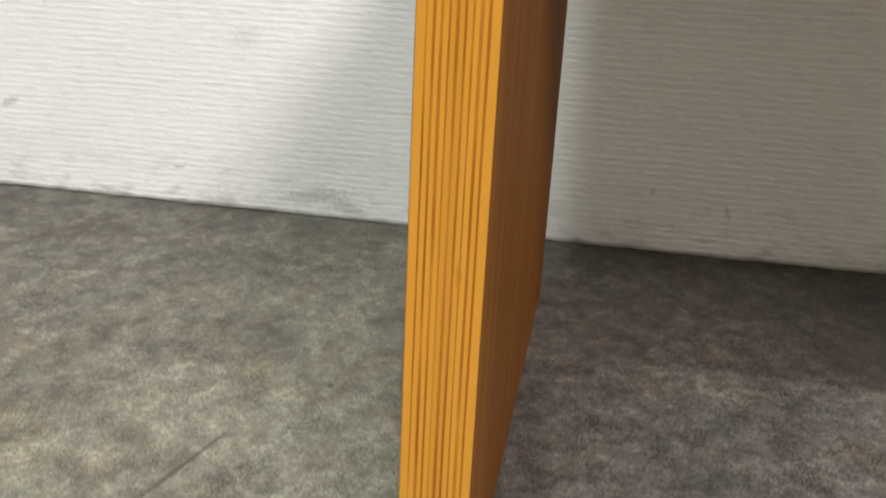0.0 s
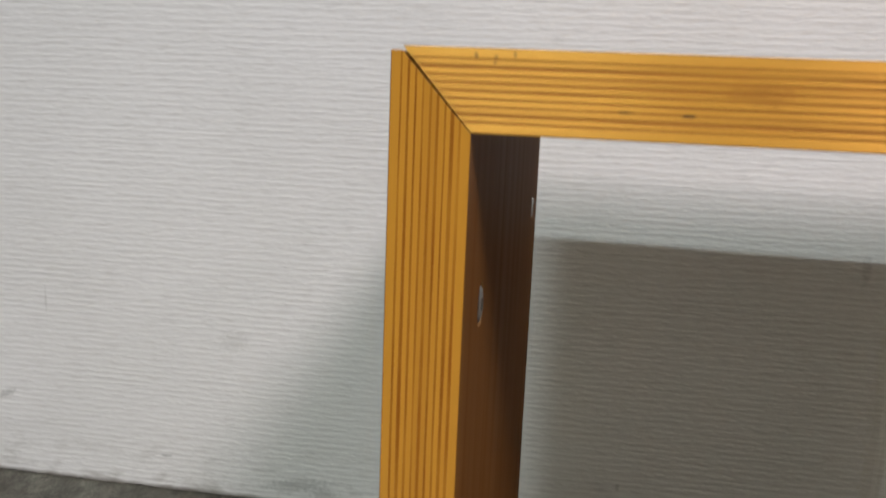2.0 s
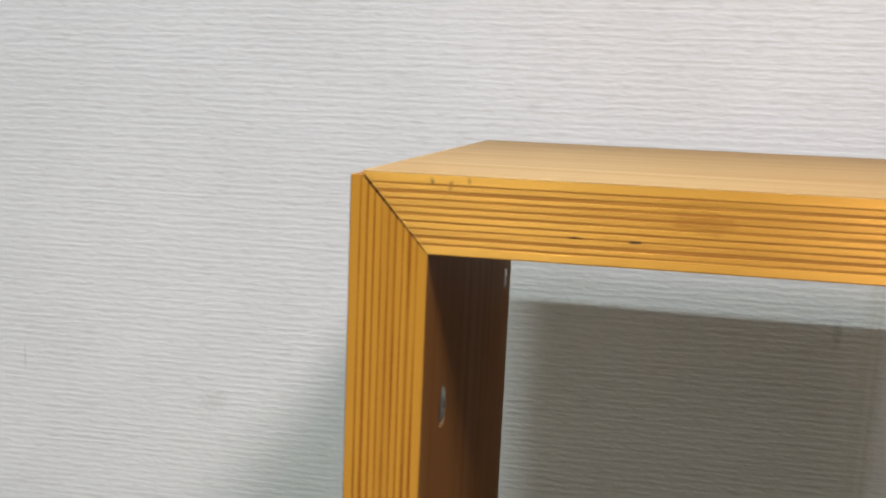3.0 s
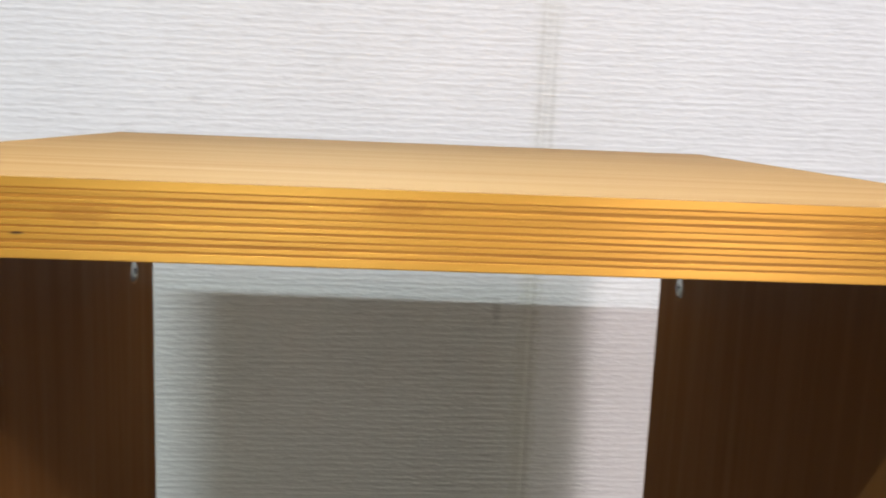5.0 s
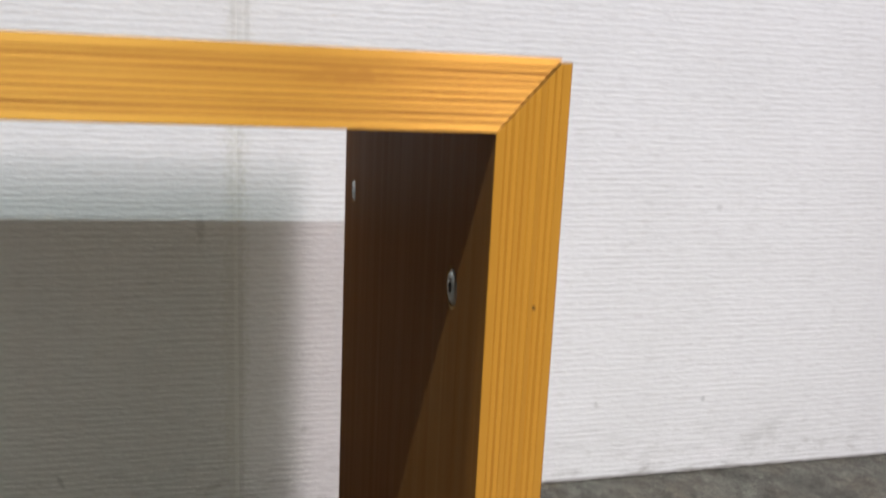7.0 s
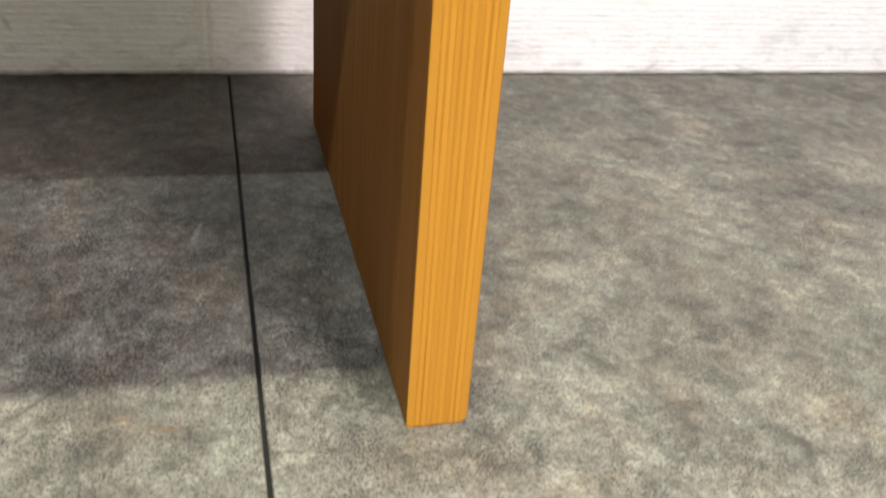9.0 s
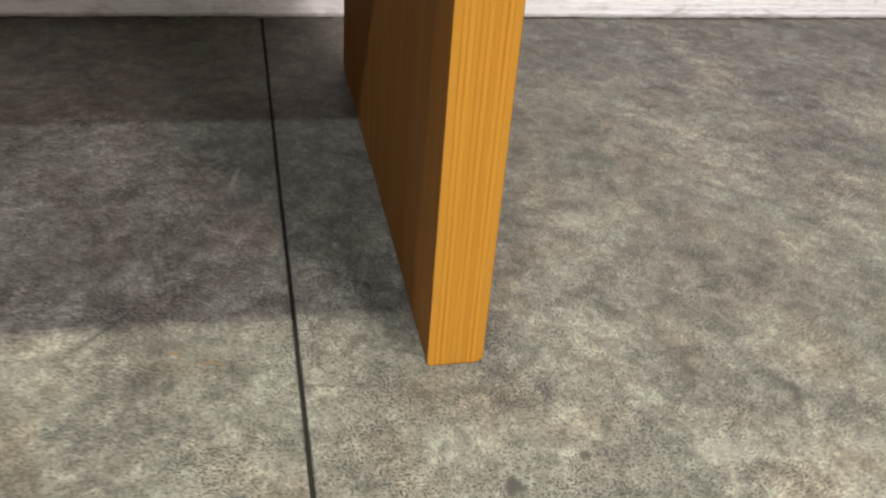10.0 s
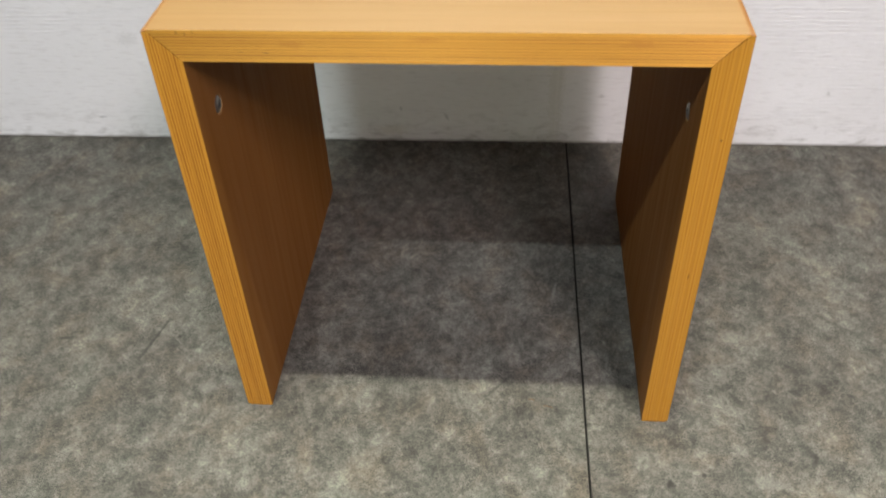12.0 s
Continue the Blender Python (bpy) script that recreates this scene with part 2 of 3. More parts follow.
def wallpaper():
    """Off-white embossed paper with fine uneven ribs that run level."""
    m, nodes, links, p = material("embossed_wallpaper", 0.62)
    ribs = noise_of(nodes, links, mapped(nodes, links, (48, 48, 300)), 1.0, 1.2, 0.5, 0.0)
    short_ribs = noise_of(nodes, links, mapped(nodes, links, (125, 125, 340), shift=(2, 5, 1)), 1.0, 1.0, 0.5, 0.0)
    # faint rows of cord about 6 mm apart
    at = nodes.new("ShaderNodeTexCoord")
    xyz = nodes.new("ShaderNodeSeparateXYZ")
    links.new(at.outputs["Object"], xyz.inputs[0])
    stray = noise_of(nodes, links, mapped(nodes, links, (11, 11, 120), shift=(1, 3, 6)), 1.0, 2.0, 0.5)
    rows = maths(nodes, links, "ADD", maths(nodes, links, "MULTIPLY", xyz.outputs["Z"], 1000.0), maths(nodes, links, "MULTIPLY", stray, 7.0))
    rows = maths(nodes, links, "MULTIPLY", maths(nodes, links, "SINE", rows), short_ribs)
    crumbs = noise_of(nodes, links, mapped(nodes, links, (520, 520, 700)), 1.0, 2.0)
    h = maths(nodes, links, "ADD", maths(nodes, links, "MULTIPLY", ribs, 0.45), maths(nodes, links, "MULTIPLY", short_ribs, 0.36))
    h = maths(nodes, links, "ADD", h, maths(nodes, links, "MULTIPLY", rows, 0.15))
    h = maths(nodes, links, "ADD", h, maths(nodes, links, "MULTIPLY", crumbs, 0.12))
    bumped(nodes, links, p, h, 0.0012, 0.85)
    big = noise_of(nodes, links, mapped(nodes, links, (5, 5, 7)), 1.0, 4.0, 0.6)
    col = ramp(nodes, links, big, ((0.3, (0.74, 0.73, 0.715)), (0.7, (0.80, 0.79, 0.78))))
    # shade in the grooves put into the colour, so ribs show in shadow
    groove_shade = ramp(nodes, links, ribs, ((0.30, (0.92, 0.915, 0.91)), (0.46, (1, 1, 1))))
    col = mix(nodes, links, "MULTIPLY", 1.0, col, groove_shade)
    # scuffs and soiling along the foot of the wall
    c = nodes.new("ShaderNodeTexCoord")
    s = nodes.new("ShaderNodeSeparateXYZ")
    links.new(c.outputs["Object"], s.inputs[0])
    low = nodes.new("ShaderNodeMapRange")
    for k, v in (("From Min", 0.0), ("From Max", 0.075), ("To Min", 1.0), ("To Max", 0.0)):
        low.inputs[k].default_value = v
    links.new(s.outputs["Z"], low.inputs["Value"])
    smear = noise_of(nodes, links, mapped(nodes, links, (26, 26, 60), shift=(9, 4, 2)), 1.0, 5.0, 0.68, 0.4)
    f = maths(nodes, links, "MULTIPLY", ramp(nodes, links, smear, ((0.50, 0.0), (0.72, 0.55))), low.outputs[0])
    col = mix(nodes, links, "MIX", f, col, (0.20, 0.18, 0.14))
    edge = nodes.new("ShaderNodeMapRange")
    for k, v in (("From Min", -0.002), ("From Max", 0.003), ("To Min", 0.8), ("To Max", 0.0)):
        edge.inputs[k].default_value = v
    wob = maths(nodes, links, "SUBTRACT", s.outputs["Z"], maths(nodes, links, "MULTIPLY", smear, 0.006))
    links.new(wob, edge.inputs["Value"])
    col = mix(nodes, links, "MIX", edge.outputs[0], col, (0.13, 0.11, 0.085))
    grey, tan, ink = (0.30, 0.29, 0.26), (0.50, 0.42, 0.30), (0.10, 0.10, 0.09)
    marks = [((-0.275, 0.0, 0.169), (0.016, 0.1, 0.010), 20, grey, 0.19),
             ((-0.205, 0.0, 0.022), (0.040, 0.1, 0.006), 8, ink, 0.30),
             ((-0.175, 0.0, 0.013), (0.022, 0.1, 0.007), -12, ink, 0.30),
             ((-0.350, 0.0, 0.038), (0.007, 0.1, 0.0016), 0, ink, 0.44),
             ((-0.530, 0.0, 0.089), (0.012, 0.1, 0.004), 25, ink, 0.33),
             ((-0.479, 0.0, 0.196), (0.0012, 0.1, 0.014), 0, grey, 0.28),
             ((0.098, 0.0, 0.020), (0.024, 0.1, 0.010), 0, tan, 0.25),
             ((0.1128, 0.0, 0.0577), (0.0025, 0.1, 0.004), 0, ink, 0.28),
             ((0.180, 0.0, 0.045), (0.0025, 0.1, 0.008), 25, ink, 0.28),
             ((0.3395, 0.0, 0.500), (0.0022, 0.1, 0.090), 0, grey, 0.22),
             ((0.3515, 0.0, 0.480), (0.0024, 0.1, 0.075), 0, grey, 0.20),
             ((0.3450, 0.0, 0.560), (0.0130, 0.1, 0.300), 0, (0.60, 0.58, 0.50), 0.28),
             ((0.8442, 0.0, 0.3063), (0.0035, 0.1, 0.0035), 0, grey, 0.33),
             ((0.3400, 0.0, 0.400), (0.016, 0.1, 0.012), 0, tan, 0.19),
             ((0.3095, 0.0, 0.285), (0.0040, 0.1, 0.014), 0, ink, 0.22),
             ((0.340, 0.0, 0.170), (0.012, 0.1, 0.240), 0, (0.47, 0.46, 0.34), 0.30),
             ((0.004, 0.0, 0.185), (0.0022, 0.1, 0.0022), 0, (0.93, 0.92, 0.9), 0.44),
             ((0.405, 0.0, 0.082), (0.004, 0.1, 0.004), 0, grey, 0.28),
             ((0.720, 0.0, 0.089), (0.0035, 0.1, 0.0035), 0, grey, 0.33),
             ((0.8505, 0.0, 0.0885), (0.0028, 0.1, 0.0035), 0, ink, 0.30),
             ((0.790, 0.0, 0.030), (0.022, 0.1, 0.005), 30, grey, 0.12),
             ((0.930, 0.0, 0.042), (0.040, 0.1, 0.010), 35, grey, 0.16),
             ((0.870, 0.0, 0.020), (0.030, 0.1, 0.010), 10, (0.85, 0.82, 0.82), 0.33)]
    col = stained(nodes, links, col, marks, "Y")
    links.new(col, p.inputs["Base Color"])
    return m


def vinyl():
    """Grey sheet flooring printed like worn stone."""
    m, nodes, links, p = material("grey_stone_vinyl", 0.55)
    p.inputs["Specular IOR Level"].default_value = 0.3
    clouds = noise_of(nodes, links, mapped(nodes, links, (11, 9, 9), (0, 0, 0.5)), 1.0, 4.0, 0.6, 0.3)
    blots = noise_of(nodes, links, mapped(nodes, links, (60, 52, 40), (0, 0, 0.6)), 1.0, 9.0, 0.78, 0.3)
    flakes = noise_of(nodes, links, mapped(nodes, links, (190, 170, 100), (0, 0, -0.4)), 1.0, 7.0, 0.8, 0.2)
    grit = noise_of(nodes, links, mapped(nodes, links, (560, 520, 500)), 1.0, 4.0, 0.72)
    v = maths(nodes, links, "ADD", maths(nodes, links, "MULTIPLY", clouds, 0.22), maths(nodes, links, "MULTIPLY", blots, 0.42))
    v = maths(nodes, links, "ADD", v, maths(nodes, links, "MULTIPLY", flakes, 0.36))
    col = ramp(nodes, links, v, ((0.38, (0.026, 0.022, 0.018)), (0.45, (0.056, 0.050, 0.042)), (0.515, (0.100, 0.092, 0.078)), (0.585, (0.168, 0.157, 0.133)), (0.65, (0.260, 0.246, 0.213))))
    pits = ramp(nodes, links, grit, ((0.36, 0.35), (0.46, 0.90), (0.56, 1.06), (0.68, 1.30)))
    col = mix(nodes, links, "MULTIPLY", 1.0, col, pits)
    # fine dark specks, crowded where the print is worn
    specks = noise_of(nodes, links, mapped(nodes, links, (900, 820, 500), shift=(3, 2, 0)), 1.0, 2.5, 0.6)
    crowd = noise_of(nodes, links, mapped(nodes, links, (34, 30, 30), shift=(6, 1, 0)), 1.0, 4.0, 0.65)
    f = maths(nodes, links, "ADD", specks, maths(nodes, links, "MULTIPLY", crowd, 0.42))
    col = mix(nodes, links, "MULTIPLY", 1.0, col, ramp(nodes, links, f, ((0.57, 0.12), (0.655, 1.0), (0.80, 1.12))))
    hue = noise_of(nodes, links, mapped(nodes, links, (22, 18, 20), shift=(4, 8, 0)), 1.0, 4.0, 0.65, 0.4)
    col = mix(nodes, links, "MULTIPLY", 1.0, col, ramp(nodes, links, hue, ((0.32, (0.96, 1.01, 1.0)), (0.5, (1, 1, 1)), (0.68, (1.07, 0.99, 0.91)))))
    dark, pale = (0.020, 0.017, 0.014), (0.21, 0.20, 0.175)
    marks = [((-0.243, 0.0858, 0), (0.012, 0.003, 0.1), -10, dark, 0.7),
             ((0.375, -0.0073, 0), (0.012, 0.0011, 0.1), 8, dark, 0.5),
             ((0.7815, 0.3143, 0), (0.014, 0.008, 0.1), 0, dark, 0.75),
             ((0.5883, 0.0479, 0), (0.006, 0.002, 0.1), 0, dark, 0.8),
             ((0.4788, -0.064, 0), (0.003, 0.003, 0.1), 0, dark, 0.8),
             ((0.5363, 0.1229, 0), (0.010, 0.012, 0.1), 20, pale, 0.28),
             ((0.5924, -0.0344, 0), (0.012, 0.003, 0.1), 55, dark, 0.65),
             ((0.5409, -0.070, 0), (0.016, 0.008, 0.1), 0, pale, 0.30),
             ((0.4453, -0.0757, 0), (0.005, 0.003, 0.1), 40, dark, 0.8),
             ((0.415, 0.012, 0), (0.008, 0.0014, 0.1), 25, dark, 0.55),
             ((0.335, 0.190, 0), (0.002, 0.016, 0.1), 10, pale, 0.45),
             ((0.660, 0.150, 0), (0.003, 0.045, 0.1), -50, dark, 0.4),
             ((-0.120, 0.190, 0), (0.010, 0.008, 0.1), 0, pale, 0.25),
             ((-0.050, 0.020, 0), (0.010, 0.008, 0.1), 0, pale, 0.25)]
    col = stained(nodes, links, col, marks)
    cuts = [((-0.136, 0.0900, 0), (0.0016, 0.042, 0.1), 13.7, dark, 0.85),
            ((-0.1068, 0.0941, 0), (0.0024, 0.0024, 0.1), 0, dark, 0.9),
            ((-0.0883, 0.1893, 0), (0.0024, 0.0030, 0.1), 0, dark, 0.9),
            ((0.3269, -0.1098, 0), (0.016, 0.0009, 0.1), 5, dark, 0.7),
            ((0.2740, 0.0420, 0), (0.0011, 0.030, 0.1), 38, dark, 0.6),
            ((0.4433, -0.0760, 0), (0.0022, 0.0060, 0.1), 20, dark, 0.9),
            ((0.5918, -0.0410, 0), (0.0022, 0.0100, 0.1), 20, dark, 0.7)]
    col = stained(nodes, links, col, cuts, ragged=0.3)
    links.new(col, p.inputs["Base Color"])
    links.new(ramp(nodes, links, flakes, ((0.3, 0.48), (0.7, 0.66))), p.inputs["Roughness"])
    h = maths(nodes, links, "ADD", flakes, maths(nodes, links, "MULTIPLY", grit, 0.35))
    bumped(nodes, links, p, h, 0.0006, 0.5)
    return m


def plain(name, colour, roughness=0.8):
    m, nodes, links, p = material(name, roughness)
    p.inputs["Specular IOR Level"].default_value = 0.2
    n = noise_of(nodes, links, mapped(nodes, links, (3, 3, 3)), 1.0, 6.0, 0.65)
    lo, hi = tuple(c * 0.9 for c in colour), tuple(min(1, c * 1.06) for c in colour)
    links.new(ramp(nodes, links, n, ((0.3, lo), (0.7, hi))), p.inputs["Base Color"])
    f = noise_of(nodes, links, mapped(nodes, links, (260, 260, 260)), 1.0, 3.0)
    bumped(nodes, links, p, f, 0.0005, 0.4)
    return m


zinc, bored, paper, stone = steel(), raw_wood(), wallpaper(), vinyl()
plaster = plain("painted_plaster", (0.12, 0.118, 0.114))
# for the unseen south wall; lighter grey, added to bounce light at the table
bounce_paint = plain("bounce_wall_paint", (0.26, 0.255, 0.25))
ceiling_paint = plain("ceiling_board", (0.12, 0.12, 0.118))
dry_wood = plain("dry_splinter_wood", (0.13, 0.085, 0.05))
grime = plain("dark_joint_filler", (0.006, 0.005, 0.004), 0.7)


# ---- building helpers ----
def part(name, bm, mat, parent=None, label=""):
    bmesh.ops.recalc_face_normals(bm, faces=bm.faces)
    me = bpy.data.meshes.new(name)
    bm.to_mesh(me)
    bm.free()
    for m in mat if isinstance(mat, (list, tuple)) else (mat,):
        me.materials.append(m)
    ob = new(name, me)
    ob.parent = parent
    return tagged(ob, label)


def smooth(ob, angle=40):
    for f in ob.data.polygons:
        f.use_smooth = True
    ob.data.set_sharp_from_angle(angle=radians(angle))
    return ob


def box(bm, x0, x1, y0, y1, z0, z1):
    v = [bm.verts.new((x, y, z)) for x in (x0, x1) for y in (y0, y1) for z in (z0, z1)]
    for q in ((0, 1, 3, 2), (4, 6, 7, 5), (0, 4, 5, 1), (2, 3, 7, 6), (0, 2, 6, 4), (1, 5, 7, 3)):
        bm.faces.new([v[i] for i in q])


# ---- the room ----
X0, X1, Y0, HIGH = -2.6, 3.2, -4.2, 2.62

bm = bmesh.new()
box(bm, X0 - 0.1, X1 + 0.1, Y0 - 0.1, 0.75, -0.12, -0.0024)
floor = tagged(part("floor", bm, grime), "grey stone-look vinyl sheets with a dark joint", "floor", kind="structure")


def vinyl_sheet(x0, x1, y0, y1):
    """One length of sheet flooring; its long edges follow the slightly turned joint."""
    bm = bmesh.new()
    lean = -0.0102
    rows, c = 24, 0.0006
    rings = []
    for i in range(rows + 1):
        y = y0 + (y1 - y0) * i / rows
        a, b = x0 + lean * y, x1 + lean * y
        w0 = 0.0003 * noise.noise((y * 9, x0, 0))
        w1 = 0.0003 * noise.noise((y * 9, x1, 0))
        prof = ((a + w0, -0.0024), (a + w0, -c), (a + w0 + c, 0), (b - w1 - c, 0), (b - w1, -c), (b - w1, -0.0024))
        rings.append([bm.verts.new((x, y, z)) for x, z in prof])
    for r, s in zip(rings, rings[1:]):
        for k in range(5):
            bm.faces.new((r[k], r[k + 1], s[k + 1], s[k]))
    return part("vinyl_sheet", bm, stone, floor)


bm = bmesh.new()
box(bm, -3.0, 3.6, 0.004, 0.14, -0.1, HIGH)
wall_north = part("wall_north", bm, plaster)
wall_north.matrix_world = pose(0, WALL_Y, 0, 0, 0, math.degrees(WALL_TURN))
tagged(wall_north, "off-white embossed wallpaper, scuffed along its foot", "wall", kind="structure")


def wallpaper_sheet(x0, x1):
    """One length of paper, about a millimetre proud of the wall, with its edges rolled down and a ragged foot."""
    bm = bmesh.new()
    n = 220
    cols = []
    for i in range(n + 1):
        x = x0 + (x1 - x0) * i / n
        edge = min(x - x0, x1 - x)
        y = 0.0003 if edge < 1e-6 else 0.0
        foot = 0.0004 + 0.0016 * max(0, noise.noise((x * 22, 0.3, 0))) + 0.0018 * abs(noise.noise((x * 110, 1.3, 0)))
        cols.append([bm.verts.new((x, y + dy, z)) for z, dy in ((foot, 0.004), (foot, 0.0), (0.3, 0), (HIGH, 0), (HIGH, 0.004))])
    for r, s in zip(cols, cols[1:]):
        for k in range(4):
            bm.faces.new((r[k], r[k + 1], s[k + 1], s[k]))
    for r in (cols[0], cols[-1]):
        bm.faces.new(r)
    return part("wallpaper_sheet", bm, paper, wall_north)


def shell(name, label, category, dims, mat):
    bm = bmesh.new()
    box(bm, *dims)
    return tagged(part(name, bm, mat), label, category, kind="structure")


# unseen walls and ceiling added to close the room; their greys set the bounce
shell("wall_west", "plain unseen wall, dark grey for low bounce light", "wall", (X0 - 0.1, X0, Y0, 0.44, -0.0024, HIGH), plaster)
shell("wall_east", "plain unseen wall, dark grey for low bounce light", "wall", (X1, X1 + 0.1, Y0, 0.50, -0.0024, HIGH), plaster)
shell("wall_south", "plain unseen wall, lighter grey for bounce light", "wall", (X0, X1, Y0 - 0.1, Y0, -0.0024, HIGH), bounce_paint)
shell("ceiling", "plain unseen ceiling, dark grey for low bounce light", "ceiling", (X0 - 0.1, X1 + 0.1, Y0 - 0.1, 0.75, HIGH, HIGH + 0.1), ceiling_paint)

# ---- the table: three laminated boards, mitred into an upside-down U ----
LINES = 9                                     # dark plies in a board
GAP = 0.00025                                 # half the open mitre joint
STEP = 0.0036                                 # how far the top stops short of the legs' outer face


def ply_edges():
    """Depths of the plies' boundaries, from the outer face of a board to the inner one."""
    e = [0.0]
    for k in range(LINES):
        c = (0.135 + 0.0915 * k) * T
        h = (0.0165 + 0.004 * ((k * 5) % 3 - 1)) * T
        e += [c - h, c + h]
    return e + [T]


EDGES = ply_edges()


def wander(k, s, seed):
    """How a boundary between two plies strays along the board."""
    if k == 0 or k == len(EDGES) - 1:
        return 0.0
    return 0.00030 * noise.noise((s * 3.5, k * 1.7, seed)) + 0.00014 * noise.noise((s * 14, k * 2.3, seed + 5))


def top_point(s, v, y):
    a = STEP + v * (T - STEP) / T + GAP
    return (a + (W - 2 * a) * s, y, H - v)


def leg_left_point(s, v, y):
    high = H - 0.0013 if v <= STEP else H - 0.0013 - (v - STEP) * (T - 0.0013) / (T - STEP)
    low = 0.0035 * max(0.0, 1 - v / 0.0035) ** 2 + 0.0015 * max(0.0, 1 - (T - v) / 0.002) ** 2     # worn corners at the foot
    return (v, y, low + (high - GAP - low) * s)


def leg_right_point(s, v, y):
    x, y, z = leg_left_point(s, v, y)
    return (W - x, y, z)


def ply(k, place, seed, bm, stations=56):
    """Ply k of a board, swept along it; dark plies lie a little below the sanded edge."""
    outer, inner, dark = k == 0, k == len(EDGES) - 2, k % 2 == 1
    sink = 0.00012 if dark else 0.0
    rings = []
    for i in range(stations + 1):
        s = i / stations
        a, b = EDGES[k] + wander(k, s, seed), EDGES[k + 1] + wander(k + 1, s, seed)
        c = 0.00008
        ca, cb = (0.00035 if outer else c), (0.0005 if inner else c)
        front = [(a, sink + ca), (a + ca * 0.3, sink + ca * 0.3), (a + ca, sink), (b - cb, sink), (b - cb * 0.3, sink + cb * 0.3), (b, sink + cb)]
        prof = front + [(v, D - y) for v, y in reversed(front)]
        rings.append([bm.verts.new(place(s, v, y)) for v, y in prof])
    n = len(rings[0])
    skip = 5 if inner else -1                  # the inner face is filled apart, round its bores
    for r, q in zip(rings, rings[1:]):
        for j in range(n):
            if j != skip or place is top_point:
                f = bm.faces.new((r[j], r[(j + 1) % n], q[(j + 1) % n], q[j]))
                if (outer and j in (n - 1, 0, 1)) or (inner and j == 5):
                    f.material_index = 2       # the broad veneered faces; front bevels darkened with it to dull a lamp glint
    # outer ply's ends get the darker veneer colour too, against the same glint
    for r in (rings[0], rings[-1]):
        bm.faces.new(r).material_index = 2 if outer else 0
    return rings


BOLT_R = 0.0086
BOLTS = ((0.0496, 0.3506), (0.3344, 0.3490))   # y and z of the two bores in each leg


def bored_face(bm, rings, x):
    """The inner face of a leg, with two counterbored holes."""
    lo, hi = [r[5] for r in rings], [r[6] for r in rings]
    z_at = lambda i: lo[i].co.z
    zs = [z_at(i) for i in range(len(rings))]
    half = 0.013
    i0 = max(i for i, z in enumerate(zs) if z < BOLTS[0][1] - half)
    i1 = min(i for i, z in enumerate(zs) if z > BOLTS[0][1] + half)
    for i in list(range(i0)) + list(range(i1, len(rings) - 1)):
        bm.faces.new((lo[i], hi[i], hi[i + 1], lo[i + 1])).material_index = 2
    za, zb = zs[i0], zs[i1]
    side = 1 if x > W / 2 else -1              # into the board
    cuts = []
    for y, z in BOLTS:
        n = 32
        square, rim, circle, bottom = [], [], [], []
        for j in range(n):
            t = 2 * math.pi * (j + 0.5) / n
            dy, dz = math.cos(t), math.sin(t)
            if abs(dy) > abs(dz):
                dy, dz = math.copysign(1, dy), dz / abs(dy)
            else:
                dy, dz = dy / abs(dz), math.copysign(1, dz)
            square.append(bm.verts.new((x, y + dy * half, (zb if dz > 0 else za) if abs(dz) > 0.99 else z + dz * half)))
            r = BOLT_R * (1 + 0.02 * noise.noise((j * 0.7, y * 40, x)))
            chip = r * (1.05 + 0.09 * max(0.0, noise.noise((math.cos(t) * 2, math.sin(t) * 2, y * 30 + x * 9))))
            rim.append(bm.verts.new((x, y + chip * math.cos(t), z + chip * math.sin(t))))
            circle.append(bm.verts.new((x + side * 0.0004, y + r * math.cos(t), z + r * math.sin(t))))
            bottom.append(bm.verts.new((x + side * 0.0032, y + r * math.cos(t), z + r * math.sin(t))))
        for j in range(n):
            k = (j + 1) % n
            bm.faces.new((square[j], square[k], rim[k], rim[j])).material_index = 2
            bm.faces.new((rim[j], rim[k], circle[k], circle[j])).material_index = 1
            bm.faces.new((circle[j], circle[k], bottom[k], bottom[j])).material_index = 1
        bm.faces.new(bottom).material_index = 1
        corner = lambda sy, sz: bm.verts.new((x, y + sy * half, zb if sz > 0 else za))
        for sy in (-1, 1):
            col = sorted([q for q in square if abs(q.co.y - (y + sy * half)) < 1e-6], key=lambda q: q.co.z)
            low, top = corner(sy, -1), corner(sy, 1)
            near = min((q for q in square if abs(q.co.z - za) < 1e-6), key=lambda q: abs(q.co.y - low.co.y))
            far = min((q for q in square if abs(q.co.z - zb) < 1e-6), key=lambda q: abs(q.co.y - low.co.y))
            bm.faces.new((near, low, col[0])).material_index = 2
            bm.faces.new((far, top, col[-1])).material_index = 2
            cuts.append((y + sy * half, [low] + col + [top]))
    cuts.sort(key=lambda q: q[0])
    for first, second in (((lo[i0:i1 + 1]), cuts[0][1]), (cuts[1][1], cuts[2][1]), (cuts[3][1], hi[i0:i1 + 1])):
        bm.faces.new(list(first) + list(reversed(second))).material_index = 2


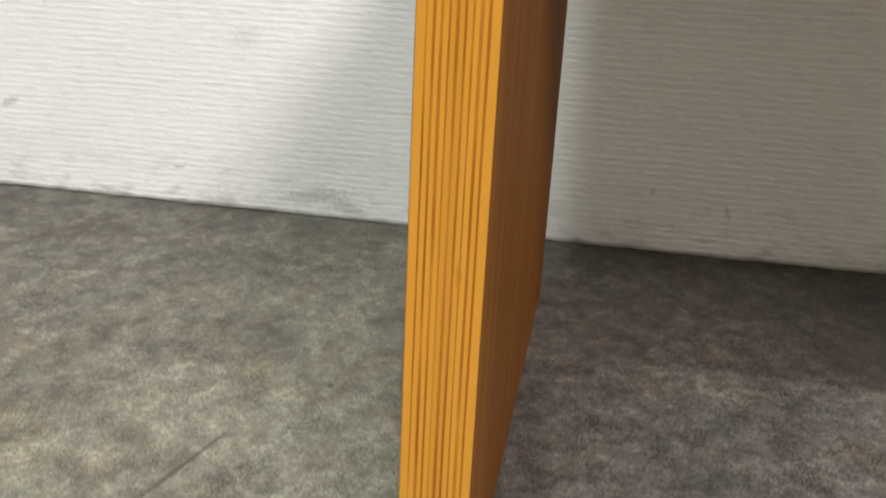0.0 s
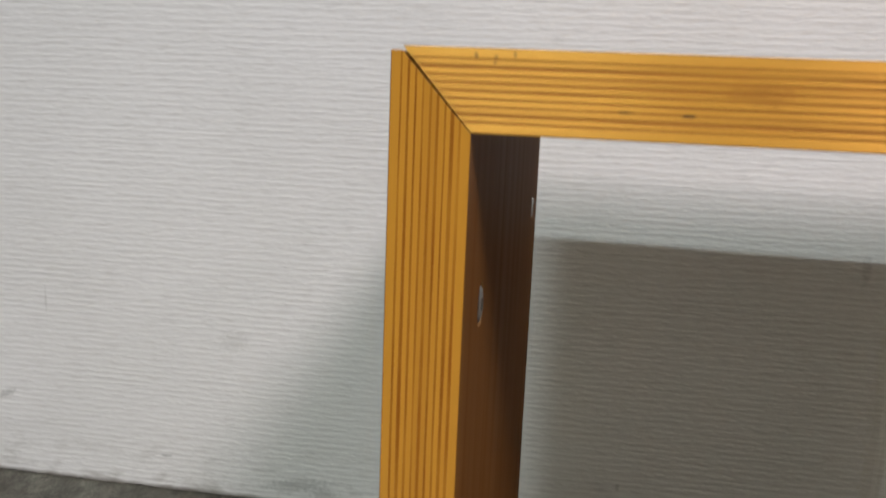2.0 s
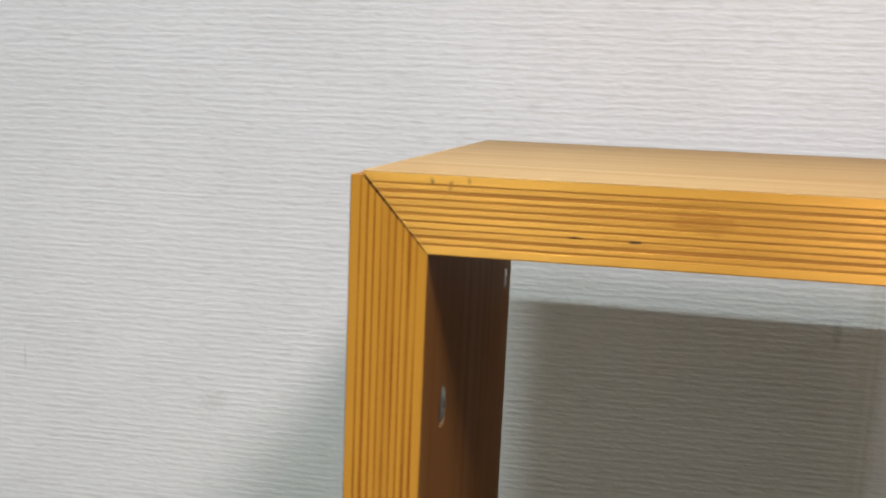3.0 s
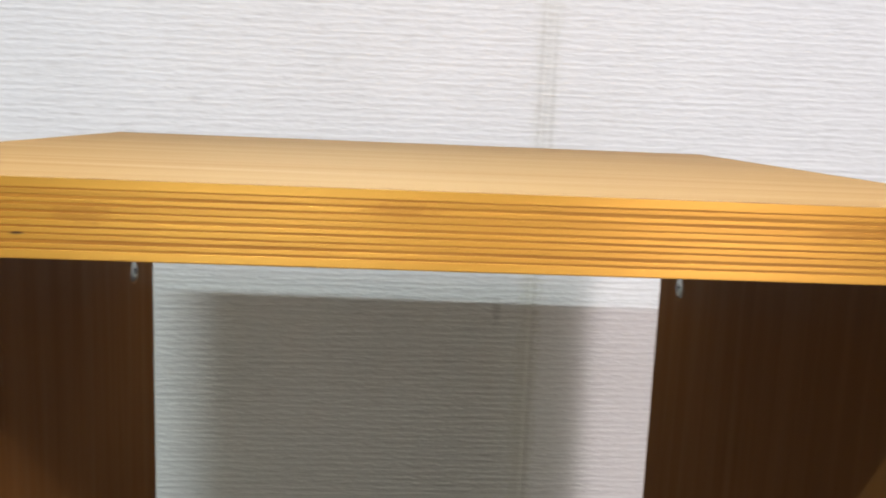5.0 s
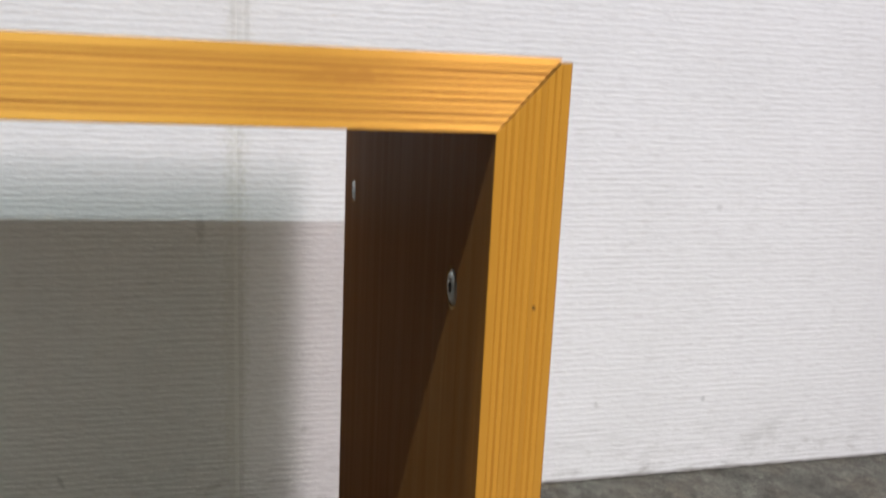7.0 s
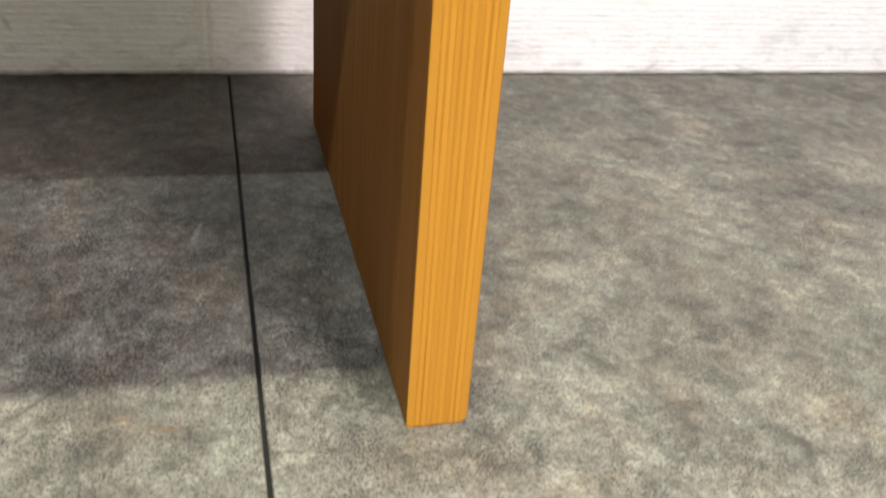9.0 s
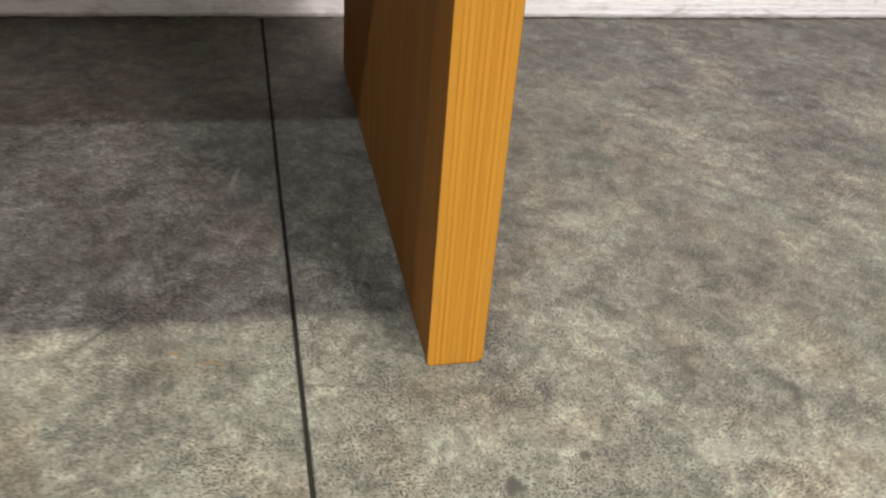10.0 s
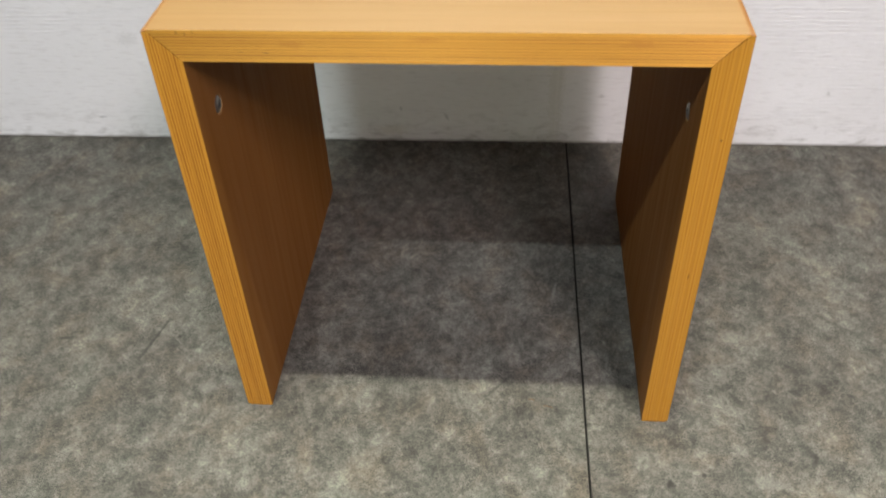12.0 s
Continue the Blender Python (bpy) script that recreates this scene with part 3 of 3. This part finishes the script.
def bolt_head(y, z, x, side, parent, turn):
    """A countersunk zinc bolt head with a hexagon socket, sunk just below the board's face."""
    bm = bmesh.new()
    n = 36
    prof = ((0.0076, 0.0030), (0.0076, 0.0010), (0.0072, 0.0004), (0.0062, -0.0002), (0.0046, -0.0005))
    rings = []
    for r, d in prof:
        rings.append([bm.verts.new((x + side * d, y + r * math.cos(2 * math.pi * j / n), z + r * math.sin(2 * math.pi * j / n))) for j in range(n)])
    def hexed(j):
        t = 2 * math.pi * j / n
        k = math.pi / 3
        return 0.0028 * math.cos(k / 2) / math.cos((t % k) - k / 2)
    for d in (-0.0006, 0.0026):
        rings.append([bm.verts.new((x + side * d, y + hexed(j) * math.cos(2 * math.pi * j / n + turn), z + hexed(j) * math.sin(2 * math.pi * j / n + turn))) for j in range(n)])
    for r, s in zip(rings, rings[1:]):
        for j in range(n):
            bm.faces.new((r[j], r[(j + 1) % n], s[(j + 1) % n], s[j]))
    bm.faces.new(rings[-1])
    return smooth(part("bolt", bm, zinc, parent, "zinc-plated bolt head with a hexagon socket"), 35)


table = new("side_table")
tagged(table, "honey-coloured laminated wood side table, mitred corners, facing a papered wall", "table")


def board(name, place, seed, light, dark, veneer, label):
    bm = bmesh.new()
    ply(0, place, seed, bm)
    rings = ply(len(EDGES) - 2, place, seed, bm)
    if place is not top_point:
        bored_face(bm, rings, rings[0][5].co.x)
    body = part(name, bm, [light, bored, veneer], table, label)
    for k in range(1, len(EDGES) - 2):
        bm = bmesh.new()
        ply(k, place, seed, bm)
        part("ply", bm, dark if k % 2 else light, body)
    return body


board("tabletop", top_point, 1.0, wood_top, dark_top, veneer_top, "honey-lacquered top with striped ply edge")
for place, seed, x, side, stripe in ((leg_left_point, 11.0, T, -1, dark_leg), (leg_right_point, 23.0, W - T, 1, faint_leg)):
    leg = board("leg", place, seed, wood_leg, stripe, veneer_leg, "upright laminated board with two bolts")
    for k, (y, z) in enumerate(BOLTS):
        bolt_head(y, z, x, side, leg, 0.4 + k * 0.5)


# ---- litter on the floor ----
def wood_sliver(x, y, turn, length, mat, label):
    bm = bmesh.new()
    rings = []
    for i in range(9):
        s = i / 8
        w = 0.0007 * math.sin(math.pi * min(0.97, max(0.05, s))) + 0.0001
        z = 0.0003 + 0.0009 * math.sin(math.pi * s) ** 2
        rings.append([bm.verts.new((length * (s - 0.5), a * w, z + b)) for a, b in ((-1, -0.0003), (0, 0.0003), (1, -0.0003), (0, -0.0003))])
    for r, q in zip(rings, rings[1:]):
        for j in range(4):
            bm.faces.new((r[j], r[(j + 1) % 4], q[(j + 1) % 4], q[j]))
    bm.faces.new(rings[0])
    bm.faces.new(rings[-1])
    ob = part("wood_sliver", bm, mat)
    ob.matrix_world = pose(x, y, 0, 0, 0, turn)
    return tagged(ob, label, "debris", "slivers on the floor")


wood_sliver(0.3256, 0.0135, -12, 0.011, dry_wood, "thin dark wood sliver lying on grey vinyl")
wood_sliver(0.3080, 0.0220, -8, 0.008, dry_wood, "short dark wood splinter lying on grey vinyl")

# ---- pieces of the floor and the wall covering ----
JOINT = 0.3648
for x0, x1 in ((-2.6, -1.456), (-1.4538, JOINT - 0.0012), (JOINT + 0.0012, 2.183), (2.185, 3.2)):
    vinyl_sheet(x0, x1, Y0, 0.53)
for k in range(7):
    x = 0.343 + 0.92 * (k - 3)
    wallpaper_sheet(x + 0.00004, x + 0.91996)
